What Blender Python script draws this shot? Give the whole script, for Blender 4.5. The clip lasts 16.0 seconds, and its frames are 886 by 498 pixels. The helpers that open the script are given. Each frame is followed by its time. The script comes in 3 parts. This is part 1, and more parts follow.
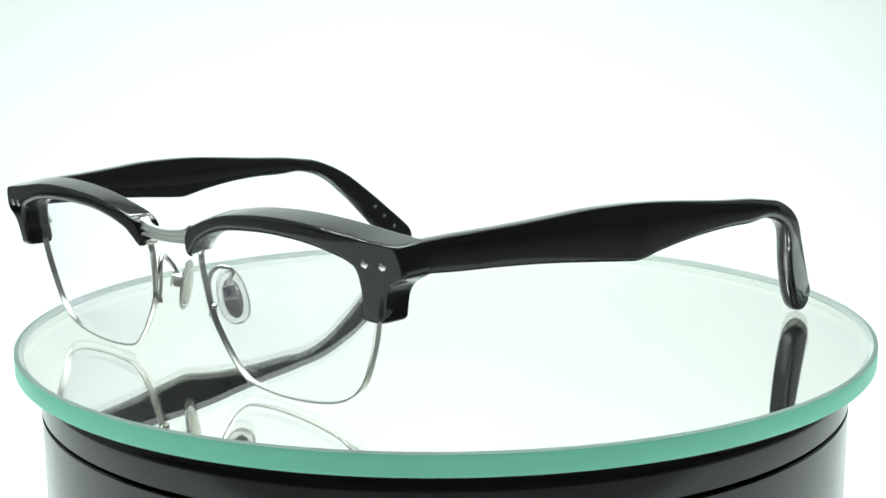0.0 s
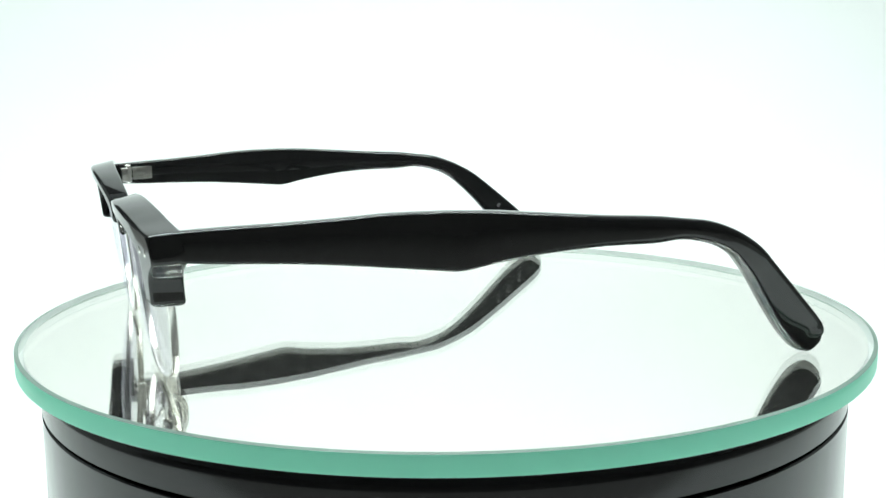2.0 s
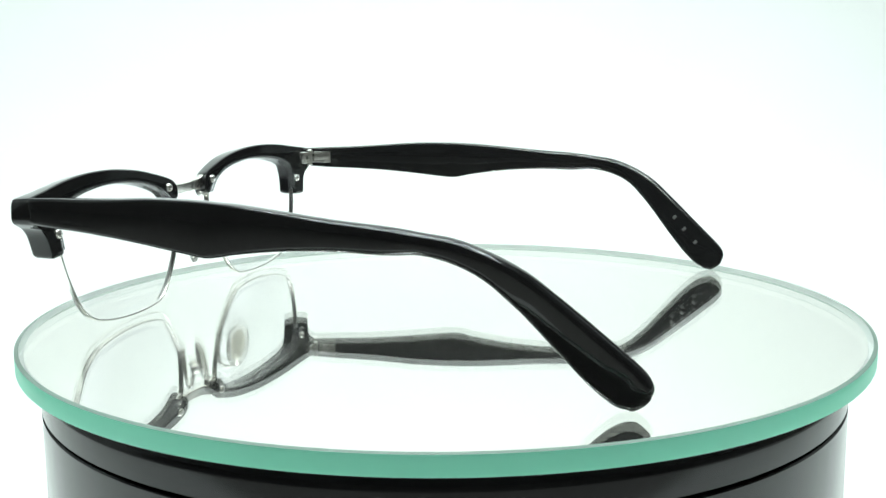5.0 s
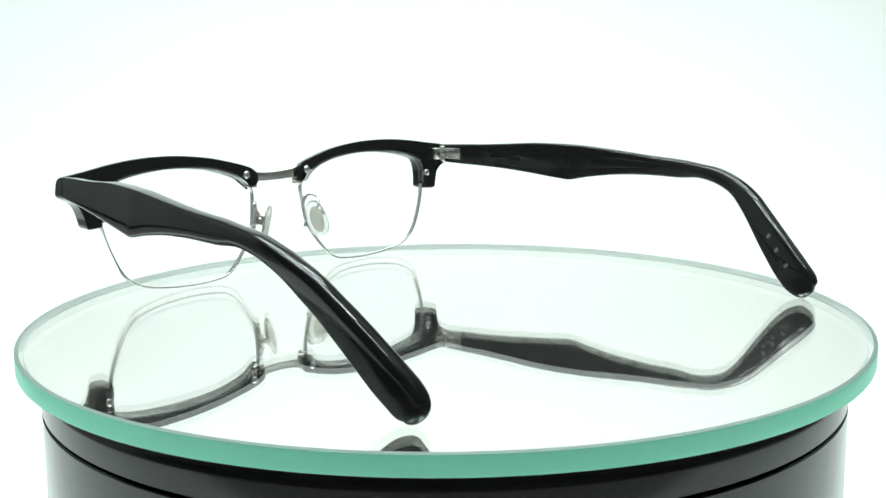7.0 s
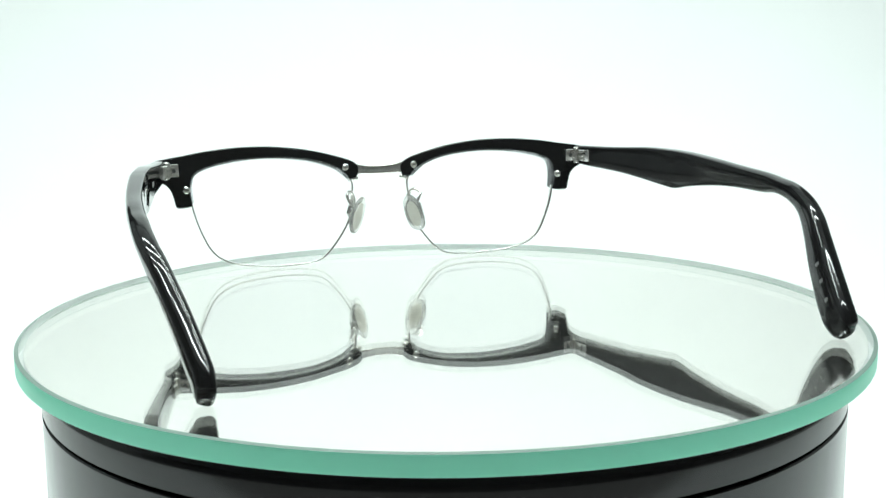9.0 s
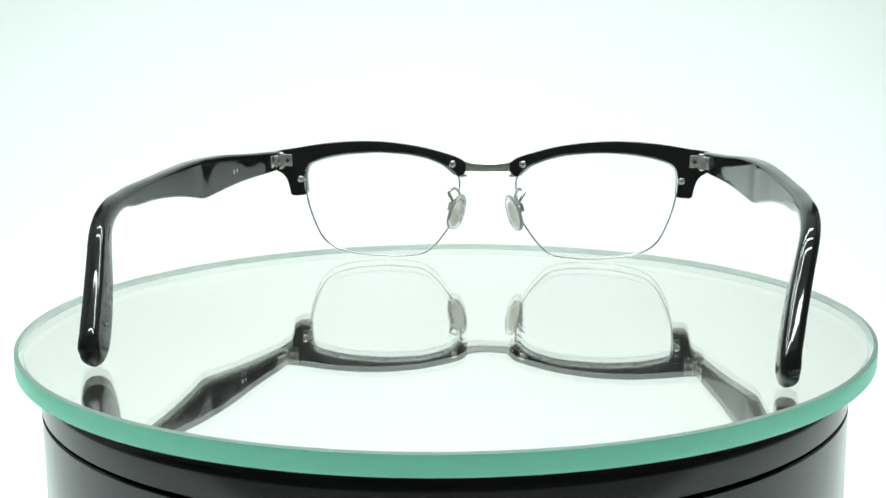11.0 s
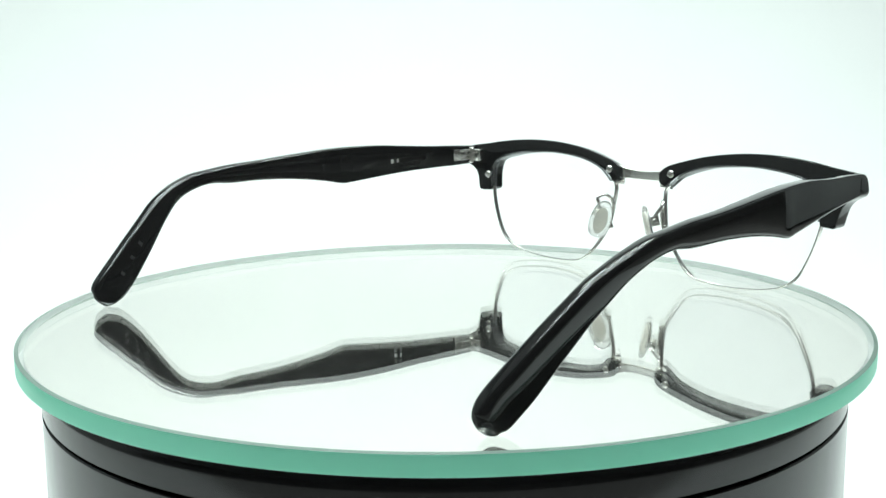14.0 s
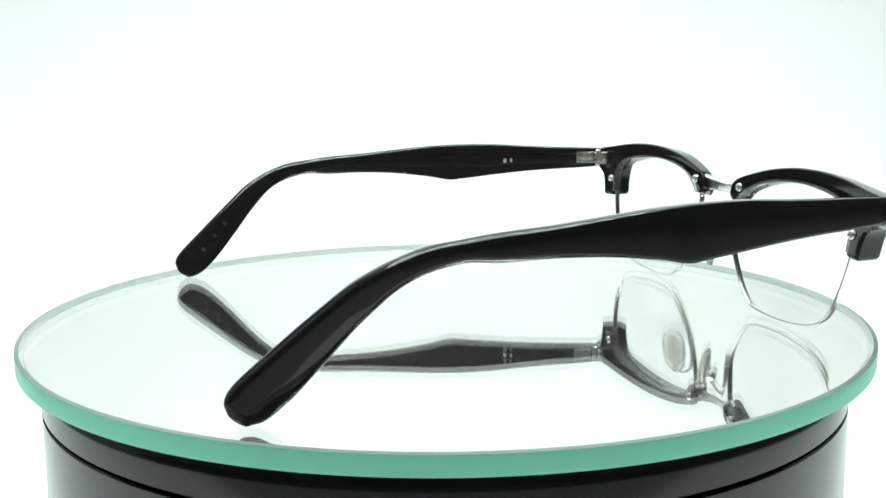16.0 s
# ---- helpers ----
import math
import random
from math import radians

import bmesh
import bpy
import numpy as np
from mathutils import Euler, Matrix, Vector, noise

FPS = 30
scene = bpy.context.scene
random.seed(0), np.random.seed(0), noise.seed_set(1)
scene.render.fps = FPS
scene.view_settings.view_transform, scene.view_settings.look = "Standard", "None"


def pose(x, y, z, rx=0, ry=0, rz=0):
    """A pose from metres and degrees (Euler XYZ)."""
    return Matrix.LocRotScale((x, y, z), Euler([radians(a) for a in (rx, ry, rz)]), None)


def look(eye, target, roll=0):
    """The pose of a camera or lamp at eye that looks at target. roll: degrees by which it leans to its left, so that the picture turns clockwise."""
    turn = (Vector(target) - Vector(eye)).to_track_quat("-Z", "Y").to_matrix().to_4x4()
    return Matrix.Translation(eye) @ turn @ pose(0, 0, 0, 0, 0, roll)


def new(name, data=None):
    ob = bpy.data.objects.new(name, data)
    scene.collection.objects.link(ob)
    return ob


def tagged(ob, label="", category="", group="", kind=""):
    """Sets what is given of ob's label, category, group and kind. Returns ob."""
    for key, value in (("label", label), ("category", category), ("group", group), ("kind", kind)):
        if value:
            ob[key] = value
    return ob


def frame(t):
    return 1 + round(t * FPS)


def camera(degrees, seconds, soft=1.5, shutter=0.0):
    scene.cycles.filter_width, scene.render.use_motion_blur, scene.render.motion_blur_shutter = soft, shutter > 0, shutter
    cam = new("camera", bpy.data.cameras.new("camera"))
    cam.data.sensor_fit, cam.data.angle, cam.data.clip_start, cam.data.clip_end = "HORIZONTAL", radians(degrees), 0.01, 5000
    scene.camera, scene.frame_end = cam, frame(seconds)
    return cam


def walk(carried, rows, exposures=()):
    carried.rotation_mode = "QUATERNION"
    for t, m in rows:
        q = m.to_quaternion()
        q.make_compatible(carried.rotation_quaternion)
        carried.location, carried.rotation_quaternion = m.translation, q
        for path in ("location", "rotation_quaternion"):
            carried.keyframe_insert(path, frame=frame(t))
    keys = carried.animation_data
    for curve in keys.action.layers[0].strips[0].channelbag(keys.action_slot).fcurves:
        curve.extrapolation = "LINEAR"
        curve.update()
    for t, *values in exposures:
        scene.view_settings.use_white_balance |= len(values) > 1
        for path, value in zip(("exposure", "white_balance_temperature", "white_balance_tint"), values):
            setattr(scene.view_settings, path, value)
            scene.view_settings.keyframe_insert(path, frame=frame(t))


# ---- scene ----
MM = 0.001

# ---- camera ----
cam = camera(43.615, 16.0, soft=1.5)
EYE = Vector((-0.0072777, -0.2959615, 0.0688759))
PITCH, YAW, ROLL = 9.9009, 1.3734, -0.516
AIM = EYE + Vector((math.sin(radians(YAW)) * math.cos(radians(PITCH)),
                    math.cos(radians(YAW)) * math.cos(radians(PITCH)), -math.sin(radians(PITCH))))
walk(cam, [(0.0, look(EYE, AIM, ROLL)), (16.0, look(EYE, AIM, ROLL))], [(0.0, -0.04), (1.5, -0.01), (3.0, 0.0), (7.0, 0.0), (8.0, -0.03), (9.0, -0.07),
     (11.5, -0.10), (14.5, -0.09), (15.3, -0.05), (16.0, -0.02)])

# ---- world and light ----
world = bpy.data.worlds.new("dim_room_air")
scene.world = world
world.use_nodes = True
world.node_tree.nodes["Background"].inputs[0].default_value = (0.03, 0.032, 0.033, 1)
world.node_tree.nodes["Background"].inputs[1].default_value = 1.0


def area_lamp(name, eye, target, sx, sy, watts, colour):
    data = bpy.data.lights.new(name, "AREA")
    data.shape, data.size, data.size_y, data.energy, data.color = "RECTANGLE", sx, sy, watts, colour
    ob = new(name, data)
    ob.matrix_world = look(eye, target)
    return tagged(ob, "bright white LED bar under the light tent roof", "lamp", kind="structure")


LED = (0.872, 1.0, 0.966)
# four rows of LED strips across the roof, front to back
for y, watts in ((-0.22, 1.02), (-0.08, 1.02), (0.08, 1.06), (0.23, 1.06)):
    for x in (-0.28, 0.0, 0.28):
        area_lamp("led_bar", (x, y, 0.785), (x, y + 0.005, 0), 0.25, 0.022, watts, LED)


# ---- materials ----
def material(name, colour, rough, metal=0.0, coat=0.0, transmission=0.0, ior=1.5, grain=0.0, grain_scale=400.0,
             blotch=0.0, blotch_scale=30.0, bump=0.0, bump_scale=900.0, rough_vary=0.0):
    m = bpy.data.materials.new(name)
    m.use_nodes = True
    nt = m.node_tree
    b = nt.nodes["Principled BSDF"]
    b.inputs["Base Color"].default_value = (*colour, 1)
    b.inputs["Roughness"].default_value = rough
    b.inputs["Metallic"].default_value = metal
    b.inputs["IOR"].default_value = ior
    b.inputs["Coat Weight"].default_value = coat
    b.inputs["Coat Roughness"].default_value = 0.04
    b.inputs["Transmission Weight"].default_value = transmission
    tc = nt.nodes.new("ShaderNodeTexCoord")

    def noise_node(scale, detail):
        n = nt.nodes.new("ShaderNodeTexNoise")
        n.inputs["Scale"].default_value, n.inputs["Detail"].default_value = scale, detail
        nt.links.new(tc.outputs["Object"], n.inputs["Vector"])
        return n

    last = None
    for amount, scale in ((grain, grain_scale), (blotch, blotch_scale)):
        if amount <= 0:
            continue
        n = noise_node(scale, 4)
        ramp = nt.nodes.new("ShaderNodeMapRange")
        ramp.inputs["To Min"].default_value, ramp.inputs["To Max"].default_value = 1 - amount, 1 + amount
        nt.links.new(n.outputs["Fac"], ramp.inputs["Value"])
        mul = nt.nodes.new("ShaderNodeVectorMath")
        mul.operation = "SCALE"
        if last is None:
            mul.inputs[0].default_value = colour
        else:
            nt.links.new(last, mul.inputs[0])
        nt.links.new(ramp.outputs["Result"], mul.inputs["Scale"])
        last = mul.outputs["Vector"]
    if last is not None:
        nt.links.new(last, b.inputs["Base Color"])
    if rough_vary > 0:
        n = noise_node(90.0, 5)
        ramp = nt.nodes.new("ShaderNodeMapRange")
        ramp.inputs["To Min"].default_value, ramp.inputs["To Max"].default_value = max(0.0, rough - rough_vary), rough + rough_vary
        nt.links.new(n.outputs["Fac"], ramp.inputs["Value"])
        nt.links.new(ramp.outputs["Result"], b.inputs["Roughness"])
    if bump > 0:
        n = noise_node(bump_scale, 3)
        bp = nt.nodes.new("ShaderNodeBump")
        bp.inputs["Strength"].default_value, bp.inputs["Distance"].default_value = bump, 0.0002
        nt.links.new(n.outputs["Fac"], bp.inputs["Height"])
        nt.links.new(bp.outputs["Normal"], b.inputs["Normal"])
    return m


ACETATE = material("polished_black_acetate", (0.011, 0.011, 0.0115), 0.045, blotch=0.3, blotch_scale=120, bump=0.04, bump_scale=170, rough_vary=0.025)
SILVER = material("polished_silver_metal", (0.97, 0.955, 0.92), 0.22, metal=1.0, blotch=0.06, blotch_scale=300, rough_vary=0.05)
# shade inside slots and holes, put on as thin dark blocks
HOLE_SHADE = material("hole_and_slot_shade", (0.08, 0.08, 0.08), 0.35, metal=0.8, grain=0.2)
LENS_EDGE = material("ground_lens_edge", (0.80, 0.81, 0.84), 0.15, transmission=0.9, ior=1.3, blotch=0.05)
PAD = material("clear_silicone_pad", (0.95, 0.95, 0.93), 0.08, transmission=0.8, ior=1.33, blotch=0.03, bump=0.05)
INSERT = material("cream_pad_core", (0.88, 0.86, 0.80), 0.35, blotch=0.05, blotch_scale=600, grain=0.04, grain_scale=1500)
# front side of the insert, its dark reflection put into the colour
INSERT_DARK = material("insert_dark_reflection", (0.36, 0.33, 0.35), 0.22, metal=0.9, grain=0.1, grain_scale=1500)
MARK = material("pale_stamped_mark", (0.50, 0.51, 0.50), 0.4, metal=0.4, grain=0.15)
DULL_MARK = material("dull_stamped_mark", (0.15, 0.15, 0.15), 0.35, metal=0.4, grain=0.2)
FAINT = material("blind_stamped_mark", (0.03, 0.03, 0.031), 0.3, grain=0.2)
GLASS_EDGE = material("green_glass_edge", (0.45, 0.99, 0.80), 0.2, blotch=0.03, blotch_scale=60, grain=0.02, rough_vary=0.05)
BEVEL = material("ground_glass_bevel", (0.23, 0.31, 0.275), 0.3, blotch=0.06, grain=0.05)


def clear_sheet(name, tint, gloss, least, most, power):
    """Clear thin glass: straight through, with a gloss that grows towards grazing sight."""
    m = bpy.data.materials.new(name)
    m.use_nodes = True
    nt = m.node_tree
    nt.nodes.remove(nt.nodes["Principled BSDF"])
    weight = nt.nodes.new("ShaderNodeLayerWeight")
    weight.inputs["Blend"].default_value = 0.5
    steep = nt.nodes.new("ShaderNodeMath")
    steep.operation = "POWER"
    steep.inputs[1].default_value = power
    nt.links.new(weight.outputs["Facing"], steep.inputs[0])
    share = nt.nodes.new("ShaderNodeMapRange")
    share.inputs["To Min"].default_value, share.inputs["To Max"].default_value = least, most
    nt.links.new(steep.outputs[0], share.inputs["Value"])
    clear = nt.nodes.new("ShaderNodeBsdfTransparent")
    clear.inputs["Color"].default_value = (*tint, 1)
    shine = nt.nodes.new("ShaderNodeBsdfGlossy")
    shine.inputs["Color"].default_value = (*gloss, 1)
    shine.inputs["Roughness"].default_value = 0.0
    mix = nt.nodes.new("ShaderNodeMixShader")
    nt.links.new(share.outputs["Result"], mix.inputs["Fac"])
    nt.links.new(clear.outputs["BSDF"], mix.inputs[1])
    nt.links.new(shine.outputs["BSDF"], mix.inputs[2])
    nt.links.new(mix.outputs["Shader"], nt.nodes["Material Output"].inputs["Surface"])
    return m


LENS = clear_sheet("clear_coated_lens", (0.99, 0.99, 0.995), (0.90, 0.86, 1.0), 0.012, 0.32, 3.5)
GLASS = clear_sheet("float_glass", (0.996, 0.998, 0.992), (1.0, 0.99, 0.975), 0.035, 0.72, 4.5)


def translucent(m, share, colour):
    """Lets part of the light through a thin skin of glass."""
    nt = m.node_tree
    t = nt.nodes.new("ShaderNodeBsdfTranslucent")
    t.inputs["Color"].default_value = (*colour, 1)
    mix = nt.nodes.new("ShaderNodeMixShader")
    mix.inputs["Fac"].default_value = share
    nt.links.new(nt.nodes["Principled BSDF"].outputs["BSDF"], mix.inputs[1])
    nt.links.new(t.outputs["BSDF"], mix.inputs[2])
    nt.links.new(mix.outputs["Shader"], nt.nodes["Material Output"].inputs["Surface"])


translucent(GLASS_EDGE, 0.55, (0.50, 0.99, 0.83))
# added white skin; its paleness stands in for light passing through the glass edge
PALE_LINER = material("pale_edge_liner", (0.97, 0.98, 0.975), 0.5, blotch=0.02)
translucent(PALE_LINER, 0.1, (0.96, 1.0, 0.98))
translucent(BEVEL, 0.3, (0.4, 0.5, 0.45))
MIRROR = material("silvered_mirror_backing", (0.995, 0.988, 0.958), 0.0, metal=0.982)
BLACK_PLASTIC = material("glossy_black_plastic", (0.012, 0.012, 0.013), 0.16, blotch=0.25, blotch_scale=40, bump=0.03, bump_scale=500, rough_vary=0.05)
PAPER = material("white_tent_fabric", (0.90, 0.91, 0.905), 0.85, blotch=0.015, blotch_scale=9, grain=0.01, bump=0.1, bump_scale=1500)
# tent fabric again, darkened in colour so unseen walls reflect dimly
DIM_CLOTH = material("dimmed_tent_cloth", (0.26, 0.265, 0.265), 0.9, blotch=0.04, blotch_scale=9, grain=0.03, bump=0.1, bump_scale=1500)
ROOM = material("dim_grey_room_wall", (0.32, 0.305, 0.295), 0.8, blotch=0.1, blotch_scale=2)


# ---- mesh helpers ----
def mesh_object(name, bm, mat, parent=None, label="", smooth=True, angle=35):
    bmesh.ops.recalc_face_normals(bm, faces=bm.faces)
    me = bpy.data.meshes.new(name)
    for f in bm.faces:
        f.smooth = smooth
    if smooth:
        for e in bm.edges:
            if len(e.link_faces) == 2 and e.calc_face_angle(0) > radians(angle):
                e.smooth = False
    bm.to_mesh(me)
    bm.free()
    me.materials.append(mat)
    ob = new(name, me)
    if parent is not None:
        ob.parent = parent
    if label:
        ob["label"] = label
    return ob


def even(ob):
    """Keeps wide faces flat beside their rounded edges."""
    mod = ob.modifiers.new("even_faces", "WEIGHTED_NORMAL")
    mod.keep_sharp, mod.weight = True, 60
    return ob


def part(name, bm, mat, parent, label="", smooth=True, angle=35):
    return mesh_object(name, bm, mat, parent, label, smooth, angle)


def spline(points, steps, closed=False):
    """Catmull-Rom through points of any dimension."""
    P = [np.array(q, float) for q in points]
    n = len(P)
    out = []
    for i in range(n if closed else n - 1):
        a, b, c, d = (P[(i - 1) % n], P[i], P[(i + 1) % n], P[(i + 2) % n]) if closed else (
            P[max(i - 1, 0)], P[i], P[i + 1], P[min(i + 2, n - 1)])
        for k in range(steps):
            u = k / steps
            out.append(0.5 * (2 * b + (c - a) * u + (2 * a - 5 * b + 4 * c - d) * u * u + (3 * b - a - 3 * c + d) * u ** 3))
    if not closed:
        out.append(P[-1])
    return out


def skin(bm, rings, closed_path=False, cap=True):
    """Joins rings of equal length by quads."""
    vs = [[bm.verts.new(Vector(q) * MM) for q in r] for r in rings]
    n = len(vs[0])
    m = len(vs)
    for i in range(m if closed_path else m - 1):
        a, b = vs[i], vs[(i + 1) % m]
        for k in range(n):
            bm.faces.new((a[k], a[(k + 1) % n], b[(k + 1) % n], b[k]))
    if cap and not closed_path:
        bm.faces.new(vs[0][::-1])
        bm.faces.new(vs[-1])
    return bm


def rounded(hu, hv, r, arc=4):
    """Outline of a rounded rectangle, half sizes hu and hv."""
    r = min(r, hu * 0.98, hv * 0.98)
    pts = []
    for cx, cy, a0 in ((hu - r, hv - r, 0), (-hu + r, hv - r, 90), (-hu + r, -hv + r, 180), (hu - r, -hv + r, 270)):
        for k in range(arc + 1):
            a = radians(a0 + 90 * k / arc)
            pts.append((cx + r * math.cos(a), cy + r * math.sin(a)))
    return pts


def tube(bm, path, radius, sides=10, cap=True):
    """A round wire along a path, in millimetres; radius may be a list."""
    P = [Vector(q) for q in path]
    rings = []
    up = Vector((0.13, 0.31, 0.94))
    for i, q in enumerate(P):
        d = (P[min(i + 1, len(P) - 1)] - P[max(i - 1, 0)]).normalized()
        u = d.cross(up).normalized()
        w = d.cross(u).normalized()
        up = -w if (-w).dot(up) > 0 else w
        r = radius[i] if isinstance(radius, (list, tuple)) else radius
        rings.append([q + (u * math.cos(2 * math.pi * k / sides) + w * math.sin(2 * math.pi * k / sides)) * r for k in range(sides)])
    return skin(bm, rings, cap=cap)


def dome(bm, centre, axis, radius, height, base=0.4):
    """A low domed rivet head whose base stands on centre."""
    ax = Vector(axis).normalized()
    u = ax.orthogonal().normalized()
    w = ax.cross(u)
    rings = []
    for r, h in ((1, -base), (1, 0.25 * height), (0.93, 0.55 * height), (0.75, 0.82 * height), (0.45, 0.96 * height), (0.12, height)):
        rings.append([Vector(centre) + ax * h + (u * math.cos(2 * math.pi * k / 20) + w * math.sin(2 * math.pi * k / 20)) * r * radius for k in range(20)])
    return skin(bm, rings)


def block(bm, centre, half, r=0.3, turn=None):
    """A rounded block: half sizes along x, y, z, in millimetres."""
    rings = []
    hx, hy, hz = half
    for dz, shrink in ((-hz, r * 0.8), (-hz + r * 0.35, r * 0.2), (-hz + r, 0), (hz - r, 0), (hz - r * 0.35, r * 0.2), (hz, r * 0.8)):
        ring = []
        for a, b in rounded(hx - shrink, hy - shrink, r, 3):
            q = Vector((a, b, dz))
            ring.append(Vector(centre) + (turn @ q if turn else q))
        rings.append(ring)
    return skin(bm, rings)


def lathe(bm, profile, sides=192, closed=True):
    """Turns a profile of (radius, z) in millimetres round the z axis."""
    rings = [[(r * math.cos(2 * math.pi * k / sides), r * math.sin(2 * math.pi * k / sides), z) for r, z in profile] for k in range(sides)]
    vs = [[bm.verts.new(Vector(q) * MM) for q in r] for r in rings]
    n = len(profile)
    for i in range(sides):
        a, b = vs[i], vs[(i + 1) % sides]
        for k in range(n if closed else n - 1):
            bm.faces.new((a[k], b[k], b[(k + 1) % n], a[(k + 1) % n]))
    return bm


# ---- light tent and room ----
def tent():
    """White sweep with unseen, greyed side walls and a roof, open towards the camera."""
    prof = [(-0.22, -0.0925), (0.33, -0.0925)]
    for k in range(1, 17):
        a = radians(90 * k / 16)
        prof.append((0.33 + 0.22 * math.sin(a), -0.0925 + 0.22 * (1 - math.cos(a))))
    prof.append((0.55, 0.80))
    bm = bmesh.new()
    rows = []
    for off in (0.0, 0.004):
        row = []
        for i, (y, z) in enumerate(prof):
            a = prof[max(i - 1, 0)]
            b = prof[min(i + 1, len(prof) - 1)]
            n = Vector((0, b[1] - a[1], -(b[0] - a[0]))).normalized()
            row.append([bm.verts.new((x, y + n.y * off, z + n.z * off)) for x in (-0.41, 0.41)])
        rows.append(row)
    for row in rows:
        for a, b in zip(row, row[1:]):
            bm.faces.new((a[0], a[1], b[1], b[0]))
    for side in (0, 1):
        for i in range(len(prof) - 1):
            bm.faces.new((rows[0][i][side], rows[0][i + 1][side], rows[1][i + 1][side], rows[1][i][side]))
    for i in (0, -1):
        bm.faces.new((rows[0][i][0], rows[0][i][1], rows[1][i][1], rows[1][i][0]))
    tagged(mesh_object("backdrop", bm, PAPER), "seamless white paper sweep behind and under the turntable", "backdrop", kind="structure")
    # unseen walls, greyed and cut short to darken what the acetate reflects
    for name, x, y0 in (("wall_west", -0.635, -0.12), ("wall_east", 0.635, 0.2)):
        bm = bmesh.new()
        bmesh.ops.create_cube(bm, size=1, matrix=Matrix.Translation((x, (y0 + 0.55) / 2, 0.354)) @ Matrix.Diagonal((0.006, 0.55 - y0, 0.888, 1)))
        tagged(mesh_object(name, bm, DIM_CLOTH, smooth=False), "unseen tent side wall, greyed to dim its reflection", "wall", kind="structure")
    bm = bmesh.new()
    bmesh.ops.create_cube(bm, size=1, matrix=Matrix.Translation((0, 0.105, 0.806)) @ Matrix.Diagonal((1.27, 0.89, 0.008, 1)))
    tagged(mesh_object("ceiling", bm, PAPER, smooth=False), "white fabric roof of the light tent", "ceiling", kind="structure")
    bm = bmesh.new()
    bmesh.ops.create_cube(bm, size=1, matrix=Matrix.Translation((0, 0, 1.15)) @ Matrix.Diagonal((3.2, 3.2, 2.5, 1)))
    bmesh.ops.reverse_faces(bm, faces=bm.faces)
    me = bpy.data.meshes.new("wall_room")
    bm.to_mesh(me)
    bm.free()
    me.materials.append(ROOM)
    tagged(new("wall_room", me), "dim grey walls of the surrounding room", "wall", kind="structure")


tent()

# ---- turntable ----
R_PLATE, T_PLATE, T_COVER, R_MIRROR = 110.65, 4.5, 1.0, 108.5


